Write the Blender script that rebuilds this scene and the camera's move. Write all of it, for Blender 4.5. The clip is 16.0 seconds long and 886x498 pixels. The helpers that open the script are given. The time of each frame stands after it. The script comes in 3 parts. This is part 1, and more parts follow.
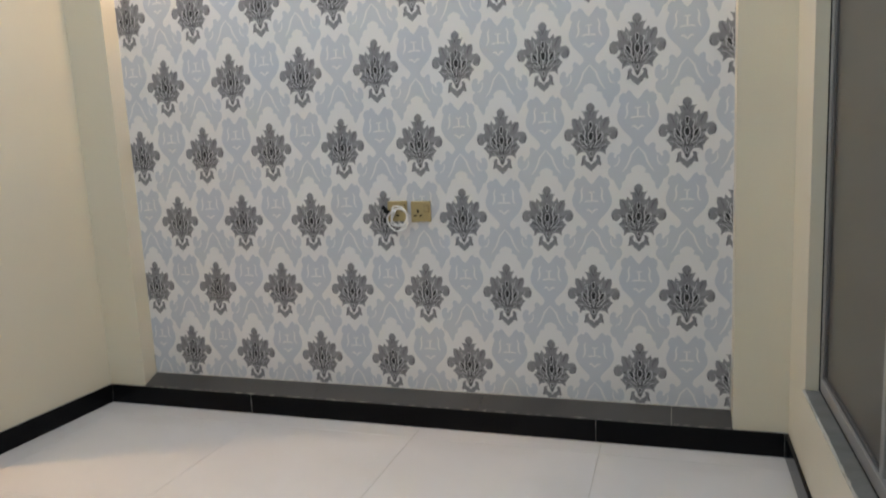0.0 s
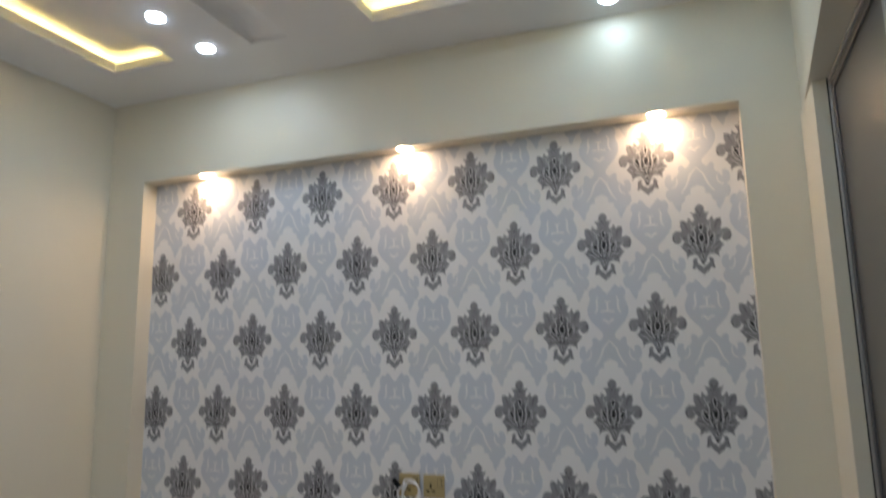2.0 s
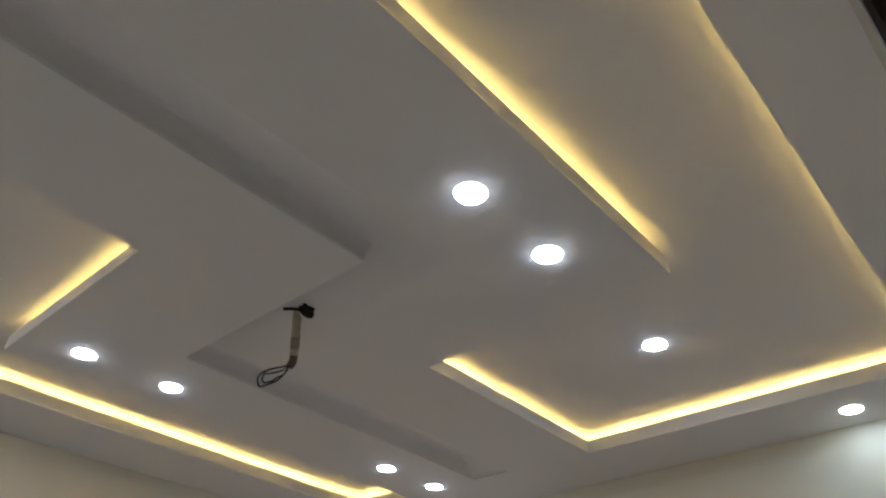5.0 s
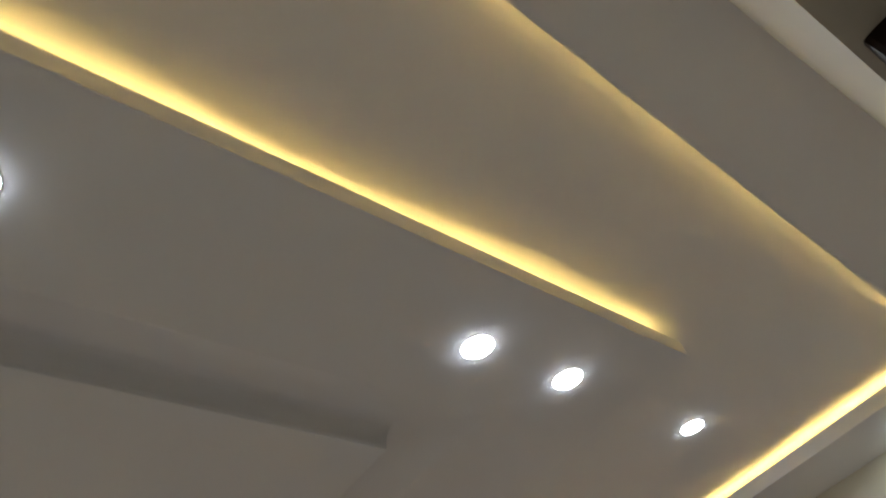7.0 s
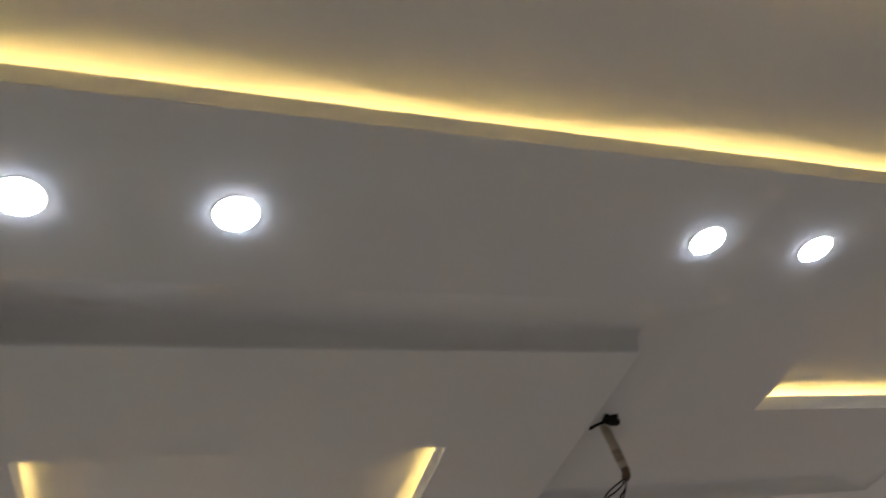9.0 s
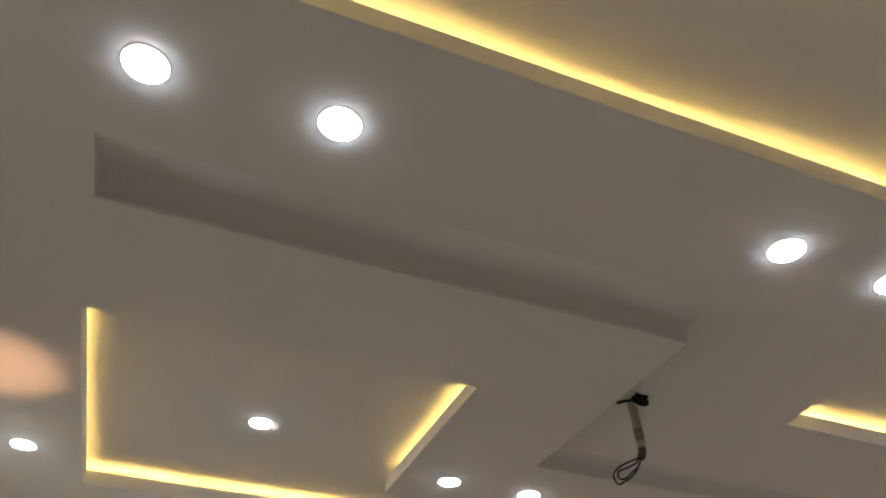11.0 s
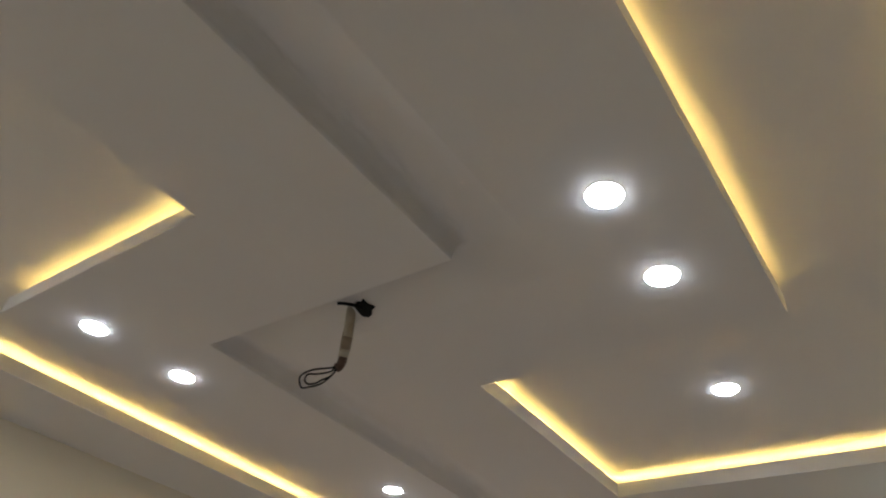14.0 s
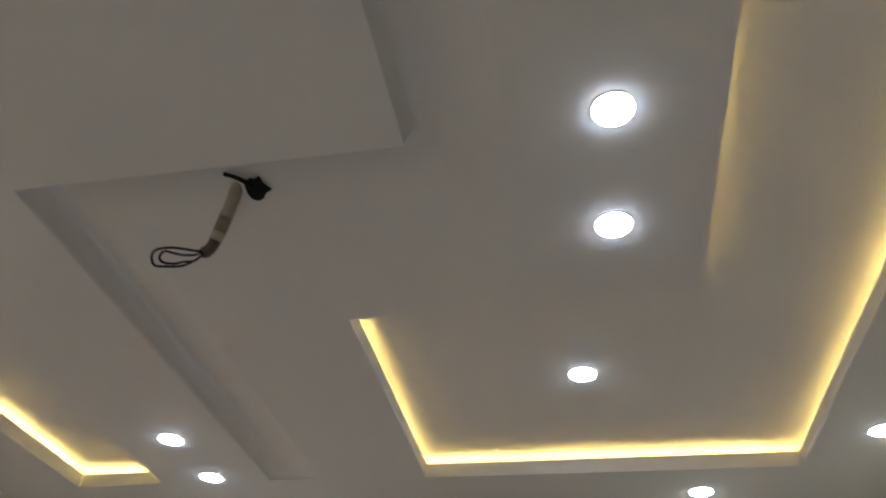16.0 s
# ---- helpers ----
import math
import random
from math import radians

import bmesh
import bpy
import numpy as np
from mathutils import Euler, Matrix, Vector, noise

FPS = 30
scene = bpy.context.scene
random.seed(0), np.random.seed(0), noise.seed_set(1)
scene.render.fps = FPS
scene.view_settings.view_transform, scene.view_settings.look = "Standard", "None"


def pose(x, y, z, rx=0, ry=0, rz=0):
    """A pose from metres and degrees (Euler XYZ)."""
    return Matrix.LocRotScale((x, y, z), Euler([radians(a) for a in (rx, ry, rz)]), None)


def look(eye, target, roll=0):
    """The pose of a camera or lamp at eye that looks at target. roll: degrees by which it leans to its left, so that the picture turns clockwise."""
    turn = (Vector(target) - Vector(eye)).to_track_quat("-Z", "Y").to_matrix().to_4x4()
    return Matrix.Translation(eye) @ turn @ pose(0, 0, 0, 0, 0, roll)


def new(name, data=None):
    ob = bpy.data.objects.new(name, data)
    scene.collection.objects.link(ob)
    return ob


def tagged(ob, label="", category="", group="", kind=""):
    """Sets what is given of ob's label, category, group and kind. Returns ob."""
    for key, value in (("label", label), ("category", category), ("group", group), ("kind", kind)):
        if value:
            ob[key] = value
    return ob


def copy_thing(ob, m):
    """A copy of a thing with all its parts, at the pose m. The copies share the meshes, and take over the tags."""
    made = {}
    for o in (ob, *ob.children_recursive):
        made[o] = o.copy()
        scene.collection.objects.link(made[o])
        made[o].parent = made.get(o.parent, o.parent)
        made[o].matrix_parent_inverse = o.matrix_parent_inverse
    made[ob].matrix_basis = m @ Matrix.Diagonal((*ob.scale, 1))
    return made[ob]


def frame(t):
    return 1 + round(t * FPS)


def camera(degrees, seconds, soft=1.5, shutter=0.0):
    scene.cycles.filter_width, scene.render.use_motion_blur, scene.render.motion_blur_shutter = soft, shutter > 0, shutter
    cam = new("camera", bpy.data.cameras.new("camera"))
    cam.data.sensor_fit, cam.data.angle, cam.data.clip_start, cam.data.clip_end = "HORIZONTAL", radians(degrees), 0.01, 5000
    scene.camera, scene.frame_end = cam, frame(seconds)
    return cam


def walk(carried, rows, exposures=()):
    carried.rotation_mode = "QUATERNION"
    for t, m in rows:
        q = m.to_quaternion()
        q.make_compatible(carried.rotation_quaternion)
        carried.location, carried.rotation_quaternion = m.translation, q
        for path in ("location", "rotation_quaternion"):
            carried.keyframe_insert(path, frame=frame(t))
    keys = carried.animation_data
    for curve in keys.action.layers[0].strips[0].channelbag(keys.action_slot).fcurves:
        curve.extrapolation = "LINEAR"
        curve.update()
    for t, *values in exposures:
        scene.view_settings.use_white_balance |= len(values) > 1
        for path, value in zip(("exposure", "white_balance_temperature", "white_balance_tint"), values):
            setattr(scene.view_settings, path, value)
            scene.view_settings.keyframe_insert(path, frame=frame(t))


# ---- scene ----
PATH = [
    (0, (1.167, -2.754, 1.195), (0.544, -0.879, 0.89), -2.9),
    (0.5, (1.166, -2.753, 1.216), (0.548, -0.861, 1.015), -2.6),
    (1, (1.192, -2.737, 1.223), (0.551, -0.845, 1.132), -2.1),
    (1.5, (1.191, -2.706, 1.26), (0.542, -0.818, 1.383), -1.1),
    (2, (1.207, -2.665, 1.331), (0.522, -0.819, 1.679), -1.0),
    (2.5, (1.233, -2.644, 1.423), (0.468, -0.884, 1.986), -1.5),
    (3, (1.267, -2.626, 1.495), (0.364, -1.008, 2.249), -0.1),
    (3.5, (1.323, -2.608, 1.548), (0.303, -1.129, 2.428), 1.1),
    (4, (1.378, -2.61, 1.604), (0.316, -1.239, 2.601), 2.7),
    (4.5, (1.409, -2.626, 1.655), (0.308, -1.373, 2.759), 3.2),
    (5, (1.415, -2.657, 1.691), (0.319, -1.479, 2.88), 2.2),
    (5.2, (1.413, -2.665, 1.699), (0.319, -1.51, 2.911), 2.1),
    (7.3, (1.365, -2.731, 1.784), (0.583, -1.6, 3.236), -27.0),
    (7.5, (1.375, -2.732, 1.778), (0.576, -1.595, 3.216), -30.3),
    (7.7, (1.371, -2.724, 1.78), (0.546, -1.606, 3.219), -31.6),
    (8, (1.372, -2.74, 1.78), (0.421, -1.725, 3.216), -28.4),
    (8.2, (1.393, -2.737, 1.78), (0.341, -1.823, 3.213), -24.7),
    (8.5, (1.423, -2.745, 1.786), (0.265, -1.945, 3.207), -21.3),
    (9, (1.449, -2.753, 1.775), (0.164, -2.108, 3.166), -15.8),
    (9.2, (1.448, -2.77, 1.78), (0.101, -2.171, 3.132), -11.7),
    (11.3, (1.454, -2.811, 1.756), (0.032, -2.231, 3.038), 2.7),
    (11.5, (1.443, -2.807, 1.75), (0.043, -2.184, 3.035), 3.8),
    (12, (1.381, -2.802, 1.749), (0.046, -2.082, 3.052), 6.5),
    (12.5, (1.305, -2.791, 1.763), (0.073, -1.935, 3.085), 6.3),
    (13, (1.222, -2.777, 1.763), (0.089, -1.773, 3.07), 6.1),
    (13.5, (1.124, -2.749, 1.77), (0.043, -1.597, 2.997), 6.5),
    (14, (1.064, -2.701, 1.764), (0.071, -1.482, 3.0), 6.8),
    (14.5, (0.981, -2.624, 1.763), (0.044, -1.372, 3.01), 7.4),
    (15, (0.871, -2.543, 1.766), (0.003, -1.265, 3.037), 7.9),
    (15.5, (0.761, -2.523, 1.754), (0.078, -1.165, 3.054), 8.1),
    (16, (0.598, -2.555, 1.722), (0.256, -1.083, 3.033), 3.7),
]
cam = camera(64.0, 16.0, soft=1.9, shutter=0.5)
walk(cam, [(t, look(e, g, r)) for t, e, g, r in PATH], exposures=[(0, 1.15, 6940, 22), (1.0, 1.13, 6890, 22), (2.0, 0.63, 6760, 23), (2.5, 0.44, 6660, 23), (3.0, 0.21, 6560, 24), (4.0, -0.01, 6760, 26), (5.2, 0.12, 7110, 28), (7.5, 0.02, 7650, 28), (8.5, 0.06, 7190, 29), (9.2, 0.07, 7190, 31), (11.3, 0.07, 8190, 30), (12.0, 0.07, 8060, 30), (13.5, 0.12, 8120, 30), (14.5, 0.17, 7480, 28), (16, 0.18, 7290, 27)])

# ---- light ----
world = bpy.data.worlds.new("night")
scene.world = world
world.use_nodes = True
world.node_tree.nodes["Background"].inputs[0].default_value = (0.01, 0.012, 0.02, 1)
world.node_tree.nodes["Background"].inputs[1].default_value = 0.3
DOWN, COVE, SPOT = 110.0, 18.0, 118.0


# ---- materials ----
def material(name, colour, rough=0.6, metal=0.0, grain=0.0, scale=40.0, bump=0.0, second=None, big=2.5, coat=0.0):
    """A procedural surface: large soft variation, fine grain and fine relief."""
    m = bpy.data.materials.new(name)
    m.use_nodes = True
    nt = m.node_tree
    b = nt.nodes["Principled BSDF"]
    b.inputs["Roughness"].default_value, b.inputs["Metallic"].default_value = rough, metal
    b.inputs["Coat Weight"].default_value = coat
    tc = nt.nodes.new("ShaderNodeTexCoord")
    n1, n2 = nt.nodes.new("ShaderNodeTexNoise"), nt.nodes.new("ShaderNodeTexNoise")
    n1.inputs["Scale"].default_value, n2.inputs["Scale"].default_value = big, scale
    n1.inputs["Detail"].default_value, n2.inputs["Detail"].default_value = 5, 6
    for n in (n1, n2):
        nt.links.new(tc.outputs["Object"], n.inputs["Vector"])
    mix = nt.nodes.new("ShaderNodeMix")
    mix.data_type = "RGBA"
    ramp = nt.nodes.new("ShaderNodeMapRange")
    ramp.inputs["From Min"].default_value, ramp.inputs["From Max"].default_value = 0.3, 0.7
    nt.links.new(n1.outputs["Fac"], ramp.inputs["Value"])
    nt.links.new(ramp.outputs["Result"], mix.inputs["Factor"])
    c2 = second or tuple(c * (1 - grain) for c in colour)
    mix.inputs["A"].default_value, mix.inputs["B"].default_value = (*colour, 1), (*c2, 1)
    fine = nt.nodes.new("ShaderNodeMix")
    fine.data_type, fine.blend_type = "RGBA", "MULTIPLY"
    fine.inputs["Factor"].default_value = min(1, grain * 3)
    r2 = nt.nodes.new("ShaderNodeMapRange")
    r2.inputs["To Min"].default_value = 0.75
    nt.links.new(n2.outputs["Fac"], r2.inputs["Value"])
    nt.links.new(mix.outputs["Result"], fine.inputs["A"])
    nt.links.new(r2.outputs["Result"], fine.inputs["B"])
    nt.links.new(fine.outputs["Result"], b.inputs["Base Color"])
    rr = nt.nodes.new("ShaderNodeMapRange")
    rr.inputs["To Min"].default_value, rr.inputs["To Max"].default_value = rough * 0.85, min(1, rough * 1.15)
    nt.links.new(n2.outputs["Fac"], rr.inputs["Value"])
    nt.links.new(rr.outputs["Result"], b.inputs["Roughness"])
    if bump:
        bp = nt.nodes.new("ShaderNodeBump")
        bp.inputs["Strength"].default_value, bp.inputs["Distance"].default_value = bump, 0.002
        nt.links.new(n2.outputs["Fac"], bp.inputs["Height"])
        nt.links.new(bp.outputs["Normal"], b.inputs["Normal"])
    return m


def glow(name, colour, strength, uneven=0.0):
    m = bpy.data.materials.new(name)
    m.use_nodes = True
    nt = m.node_tree
    nt.nodes.remove(nt.nodes["Principled BSDF"])
    e = nt.nodes.new("ShaderNodeEmission")
    e.inputs["Color"].default_value, e.inputs["Strength"].default_value = (*colour, 1), strength
    if uneven:
        tc, n, r = nt.nodes.new("ShaderNodeTexCoord"), nt.nodes.new("ShaderNodeTexNoise"), nt.nodes.new("ShaderNodeMapRange")
        n.inputs["Scale"].default_value = 3.0
        r.inputs["From Min"].default_value, r.inputs["From Max"].default_value = 0.3, 0.7
        r.inputs["To Min"].default_value, r.inputs["To Max"].default_value = strength * (1 - uneven), strength * (1 + uneven)
        nt.links.new(tc.outputs["Object"], n.inputs["Vector"])
        nt.links.new(n.outputs["Fac"], r.inputs["Value"])
        nt.links.new(r.outputs["Result"], e.inputs["Strength"])
    nt.links.new(e.outputs["Emission"], nt.nodes["Material Output"].inputs["Surface"])
    return m


CEILING = material("ceiling_paint", (0.84, 0.83, 0.82), 0.7, grain=0.03, scale=90, bump=0.05, big=1.2)
WALL = material("cream_wall_paint", (0.75, 0.685, 0.55), 0.45, grain=0.05, scale=120, bump=0.12, big=1.5)
WHITE = material("white_plastic", (0.8, 0.8, 0.8), 0.35, grain=0.02)
GRANITE = material("black_granite", (0.004, 0.004, 0.005), 0.16, grain=0.3, scale=300, second=(0.008, 0.008, 0.009))
GRANITE.node_tree.nodes["Principled BSDF"].inputs["Specular IOR Level"].default_value = 0.10
# Ledge granite is black; its reflected light is put into this grey.
SLAB = material("worn_granite_top_sheen", (0.085, 0.083, 0.08), 0.35, grain=0.3, scale=200, second=(0.05, 0.05, 0.05), bump=0.2)
SILL = material("weathered_sill_stone", (0.20, 0.208, 0.205), 0.5, grain=0.3, scale=90, second=(0.13, 0.136, 0.134), bump=0.3, big=9)
CEMENT = material("cement_joint", (0.55, 0.53, 0.48), 0.9, grain=0.2, scale=150, bump=0.6)
TILE = material("white_floor_tile", (0.72, 0.72, 0.725), 0.12, grain=0.06, scale=6, second=(0.63, 0.63, 0.635), big=1.6)
GROUT = material("floor_grout", (0.45, 0.43, 0.4), 0.9, grain=0.2)
PAPER = material("wallpaper_ground", (0.83, 0.81, 0.80), 0.5, grain=0.05, scale=260, bump=0.15, big=1.2)
PALE = material("wallpaper_silver_figure", (0.558, 0.588, 0.645), 0.42, 0.0, grain=0.06, scale=300, big=1.5, second=(0.605, 0.625, 0.655))
DARK = material("wallpaper_grey_motif", (0.225, 0.222, 0.237), 0.42, 0.0, grain=0.25, scale=220, big=26, second=(0.345, 0.340, 0.358), bump=0.3)
TRACE = material("wallpaper_fine_pale_line", (0.70, 0.69, 0.71), 0.42, grain=0.1)
SHADE = material("wallpaper_deep_grey_heart", (0.125, 0.122, 0.135), 0.42, grain=0.2, scale=180, big=30, second=(0.18, 0.177, 0.19))
INK = material("wallpaper_black_ink", (0.018, 0.018, 0.021), 0.4, grain=0.1)
WOOD = material("dark_stained_wood", (0.016, 0.006, 0.0035), 0.3, grain=0.25, scale=60, second=(0.028, 0.011, 0.006), big=8)
WOOD.node_tree.nodes["Principled BSDF"].inputs["Specular IOR Level"].default_value = 0.2
ALU = material("grey_aluminium", (0.42, 0.41, 0.40), 0.35, 0.5, grain=0.05, scale=200)
DARKALU = material("dark_bronze_aluminium", (0.10, 0.098, 0.10), 0.4, 0.3, grain=0.1, scale=200)
GOLD = material("champagne_plate", (0.50, 0.39, 0.20), 0.35, 0.45, grain=0.05, scale=200)
BLACK = material("black_plastic_and_dark_gaps", (0.010, 0.010, 0.010), 0.6, grain=0.1)
BLACK.node_tree.nodes["Principled BSDF"].inputs["Specular IOR Level"].default_value = 0.15
TAPE = material("brown_tape", (0.16, 0.105, 0.065), 0.6, grain=0.3, scale=120, second=(0.30, 0.22, 0.15), big=40, bump=0.3)
RUST = material("dark_brown_tape", (0.07, 0.035, 0.02), 0.6, grain=0.3, scale=120, second=(0.13, 0.07, 0.045), big=50, bump=0.3)
PIPE = material("dusty_plastic_pipe", (0.62, 0.57, 0.48), 0.6, grain=0.2, scale=60, second=(0.35, 0.28, 0.2), big=20)
BATH = material("washroom_wall_paint", (0.75, 0.62, 0.42), 0.6, grain=0.05)
BATHTILE = material("washroom_beige_tile", (0.42, 0.34, 0.27), 0.25, grain=0.15, scale=8, second=(0.55, 0.47, 0.40), big=4)
COOL = glow("cool_white_led", (0.58, 0.82, 1.0), DOWN)
SOFT = glow("dimmer_cool_white_led", (0.54, 0.84, 1.0), DOWN * 0.40)
STRIP = glow("warm_yellow_led_strip", (0.98, 0.80, 0.26), COVE * 3.0, 0.30)
WARM = glow("warm_white_led", (1.0, 0.74, 0.44), SPOT)
WARMROOM = glow("warm_room_lamp", (1.0, 0.66, 0.30), 170.0)
SCONCE = glow("warm_sconce_bulb", (1.0, 0.64, 0.38), 620.0)
GLASS = bpy.data.materials.new("dark_tinted_glass")
GLASS.use_nodes = True
_g = GLASS.node_tree.nodes["Principled BSDF"]
_g.inputs["Base Color"].default_value = (0.085, 0.076, 0.068, 1)
_g.inputs["Roughness"].default_value = 0.3


# Unseen baffle before the tape, added to cut a wavy edge into its glow.
BAFFLE = bpy.data.materials.new("translucent_glow_baffle")
BAFFLE.use_nodes = True
_n = BAFFLE.node_tree
_d, _t, _m = _n.nodes.new("ShaderNodeBsdfDiffuse"), _n.nodes.new("ShaderNodeBsdfTranslucent"), _n.nodes.new("ShaderNodeMixShader")
_d.inputs[0].default_value = _t.inputs[0].default_value = (0.92, 0.91, 0.87, 1)
_m.inputs[0].default_value = 0.72
_n.links.new(_d.outputs[0], _m.inputs[1])
_n.links.new(_t.outputs[0], _m.inputs[2])
_n.links.new(_m.outputs[0], _n.nodes["Material Output"].inputs["Surface"])


# Shade glass made translucent so the unseen wall lamps also warm the walls.
AMBER = bpy.data.materials.new("frosted_amber_glass")
AMBER.use_nodes = True
_n = AMBER.node_tree
_d, _t, _m = _n.nodes.new("ShaderNodeBsdfDiffuse"), _n.nodes.new("ShaderNodeBsdfTranslucent"), _n.nodes.new("ShaderNodeMixShader")
_d.inputs[0].default_value = _t.inputs[0].default_value = (0.80, 0.64, 0.46, 1)
_m.inputs[0].default_value = 0.5
_n.links.new(_d.outputs[0], _m.inputs[1])
_n.links.new(_t.outputs[0], _m.inputs[2])
_n.links.new(_m.outputs[0], _n.nodes["Material Output"].inputs["Surface"])


# ---- mesh helpers ----
def obj(name, bm, mats, parent=None, label="", kind="", category=""):
    bm.normal_update()
    me = bpy.data.meshes.new(name)
    bm.to_mesh(me)
    bm.free()
    for m in mats if isinstance(mats, (list, tuple)) else [mats]:
        me.materials.append(m)
    o = new(name, me)
    o.parent = parent
    return tagged(o, label, category, "", kind)


def part(name, bm, mat, parent, label=""):
    return obj(name, bm, mat, parent, label)


def box(bm, x0, y0, z0, x1, y1, z1, mi=0):
    vs = [bm.verts.new(p) for p in ((x0, y0, z0), (x1, y0, z0), (x1, y1, z0), (x0, y1, z0), (x0, y0, z1), (x1, y0, z1), (x1, y1, z1), (x0, y1, z1))]
    fs = []
    for q in ((3, 2, 1, 0), (4, 5, 6, 7), (0, 1, 5, 4), (1, 2, 6, 5), (2, 3, 7, 6), (3, 0, 4, 7)):
        f = bm.faces.new([vs[i] for i in q])
        f.material_index = mi
        fs.append(f)
    return vs, fs


def bevelled(x0, y0, z0, x1, y1, z1, w=0.004, seg=2):
    bm = bmesh.new()
    box(bm, x0, y0, z0, x1, y1, z1)
    bmesh.ops.bevel(bm, geom=bm.edges[:], offset=w, segments=seg, affect="EDGES", profile=0.6)
    return bm


def lathe(profile, n=40, mi=None):
    """A turned form about z from (radius, height) pairs."""
    bm = bmesh.new()
    rings = []
    for r, z in profile:
        if r == 0:
            rings.append([bm.verts.new((0, 0, z))])
        else:
            rings.append([bm.verts.new((r * math.cos(6.28318 * i / n), r * math.sin(6.28318 * i / n), z)) for i in range(n)])
    for a, b in zip(rings, rings[1:]):
        for i in range(n):
            j = (i + 1) % n
            if len(a) == 1 and len(b) == 1:
                continue
            if len(a) == 1:
                f = bm.faces.new((a[0], b[j], b[i]))
            elif len(b) == 1:
                f = bm.faces.new((a[i], a[j], b[0]))
            else:
                f = bm.faces.new((a[i], a[j], b[j], b[i]))
            f.smooth = True
    return bm


def tube(points, r, n=8):
    """A round rod swept through points (a smooth curve through them)."""
    pts = [Vector(p) for p in points]
    fine = []
    for i in range(len(pts) - 1):
        p0, p1, p2, p3 = pts[max(i - 1, 0)], pts[i], pts[i + 1], pts[min(i + 2, len(pts) - 1)]
        for k in range(6):
            t = k / 6
            fine.append(0.5 * ((2 * p1) + (p2 - p0) * t + (2 * p0 - 5 * p1 + 4 * p2 - p3) * t * t + (3 * p1 - p0 - 3 * p2 + p3) * t ** 3))
    fine.append(pts[-1])
    bm = bmesh.new()
    rings = []
    for i, p in enumerate(fine):
        d = (fine[min(i + 1, len(fine) - 1)] - fine[max(i - 1, 0)]).normalized()
        u = d.orthogonal().normalized() if not rings else (ref - d * ref.dot(d)).normalized()
        ref = u
        v = d.cross(u)
        rings.append([bm.verts.new(p + r * (u * math.cos(6.28318 * k / n) + v * math.sin(6.28318 * k / n))) for k in range(n)])
    for a, b in zip(rings, rings[1:]):
        for k in range(n):
            f = bm.faces.new((a[k], a[(k + 1) % n], b[(k + 1) % n], b[k]))
            f.smooth = True
    bm.faces.new(rings[0][::-1])
    bm.faces.new(rings[-1])
    return bm


# ---- plan ----
H = 2.665            # underside of the false ceiling
LIP, UP, BACK = 0.045, 0.084, 0.10
FRONT = -0.086       # face of the niche wall; the papered back lies at y = 0
NX0, NX1, NZ0, NZ1 = -1.268, 1.367, 0.131, 2.261
LW0, LW1 = (-1.475, FRONT), (-1.575, -3.42)     # left wall, slightly out of square
RW0, RW1 = (1.560, FRONT), (1.345, -3.42)       # right wall above the window head
RMID = (1.492, -1.30)                            # where that wall turns a little further in
RX, REND, BEAM = 1.553, -2.06, 2.180                # its lower part, set back straight up to the pier of the entry
LL = math.hypot(LW1[0] - LW0[0], LW1[1] - LW0[1])
DOOR = (0.715, 1.66, 2.045)      # left wall: from, to along the wall, and top of the hole
WIN = (0.304, 1.62, 0.350, 2.180)  # right wall: from, to, sill, head
ENTRY = (0.288, 1.14, 2.06)       # entry wall: the doorway beside the camera's stand


def wall_run(name, p0, p1, thick, z1, openings, label, zb=0.0):
    """A wall from p0 to p1 whose body lies to the left of that way, with holes (a, b, z0, z1) through it."""
    p0, p1 = Vector((*p0, 0)), Vector((*p1, 0))
    d = (p1 - p0).normalized()
    n = Vector((-d.y, d.x, 0))
    L = (p1 - p0).length
    bm = bmesh.new()
    cuts = sorted({0.0, L, *[v for o in openings for v in o[:2]]})
    for a, b in zip(cuts, cuts[1:]):
        hole = [o for o in openings if o[0] <= a + 1e-6 and o[1] >= b - 1e-6]
        spans = [(zb, z1)] if not hole else [(zb, hole[0][2]), (hole[0][3], z1)]
        for s0, s1 in spans:
            if s1 - s0 > 1e-4:
                box(bm, a, 0, s0, b, thick, s1)
    bmesh.ops.remove_doubles(bm, verts=bm.verts, dist=1e-5)
    m = Matrix((( d.x, n.x, 0, p0.x), (d.y, n.y, 0, p0.y), (0, 0, 1, 0), (0, 0, 0, 1)))
    o = obj(name, bm, WALL, None, label, "structure", "wall")
    o.matrix_world = m
    return o, m


# left wall runs towards the camera with its body outside; local x along the wall, local y outwards
wall_left, ML = wall_run("wall_left", LW1, LW0, 0.14, 2.95, [(LL - DOOR[1], LL - DOOR[0], 0.0, DOOR[2])], "plain cream painted wall with a doorway")
wall_right, MR = wall_run("wall_right", (RX, FRONT), (RX, REND), 0.14, BEAM, [(*WIN,)], "plain cream painted wall with a window")
for p, q in ((RW0, RMID), (RMID, RW1)):
    wall_run("wall_beam", p, q, 0.32, 2.95, [], "plain cream painted wall above the window head", BEAM)
EW0 = (RMID[0] + (RW1[0] - RMID[0]) * (RMID[1] - REND) / (RMID[1] + 3.42), REND)
wall_entry, ME = wall_run("wall_entry", EW0, RW1, 0.32, BEAM, [(*ENTRY[:2], 0.0, ENTRY[2])], "plain cream painted wall with the entry doorway")
bm = bmesh.new()
box(bm, -1.8, -3.56, 0, 1.8, -3.42, 2.95)
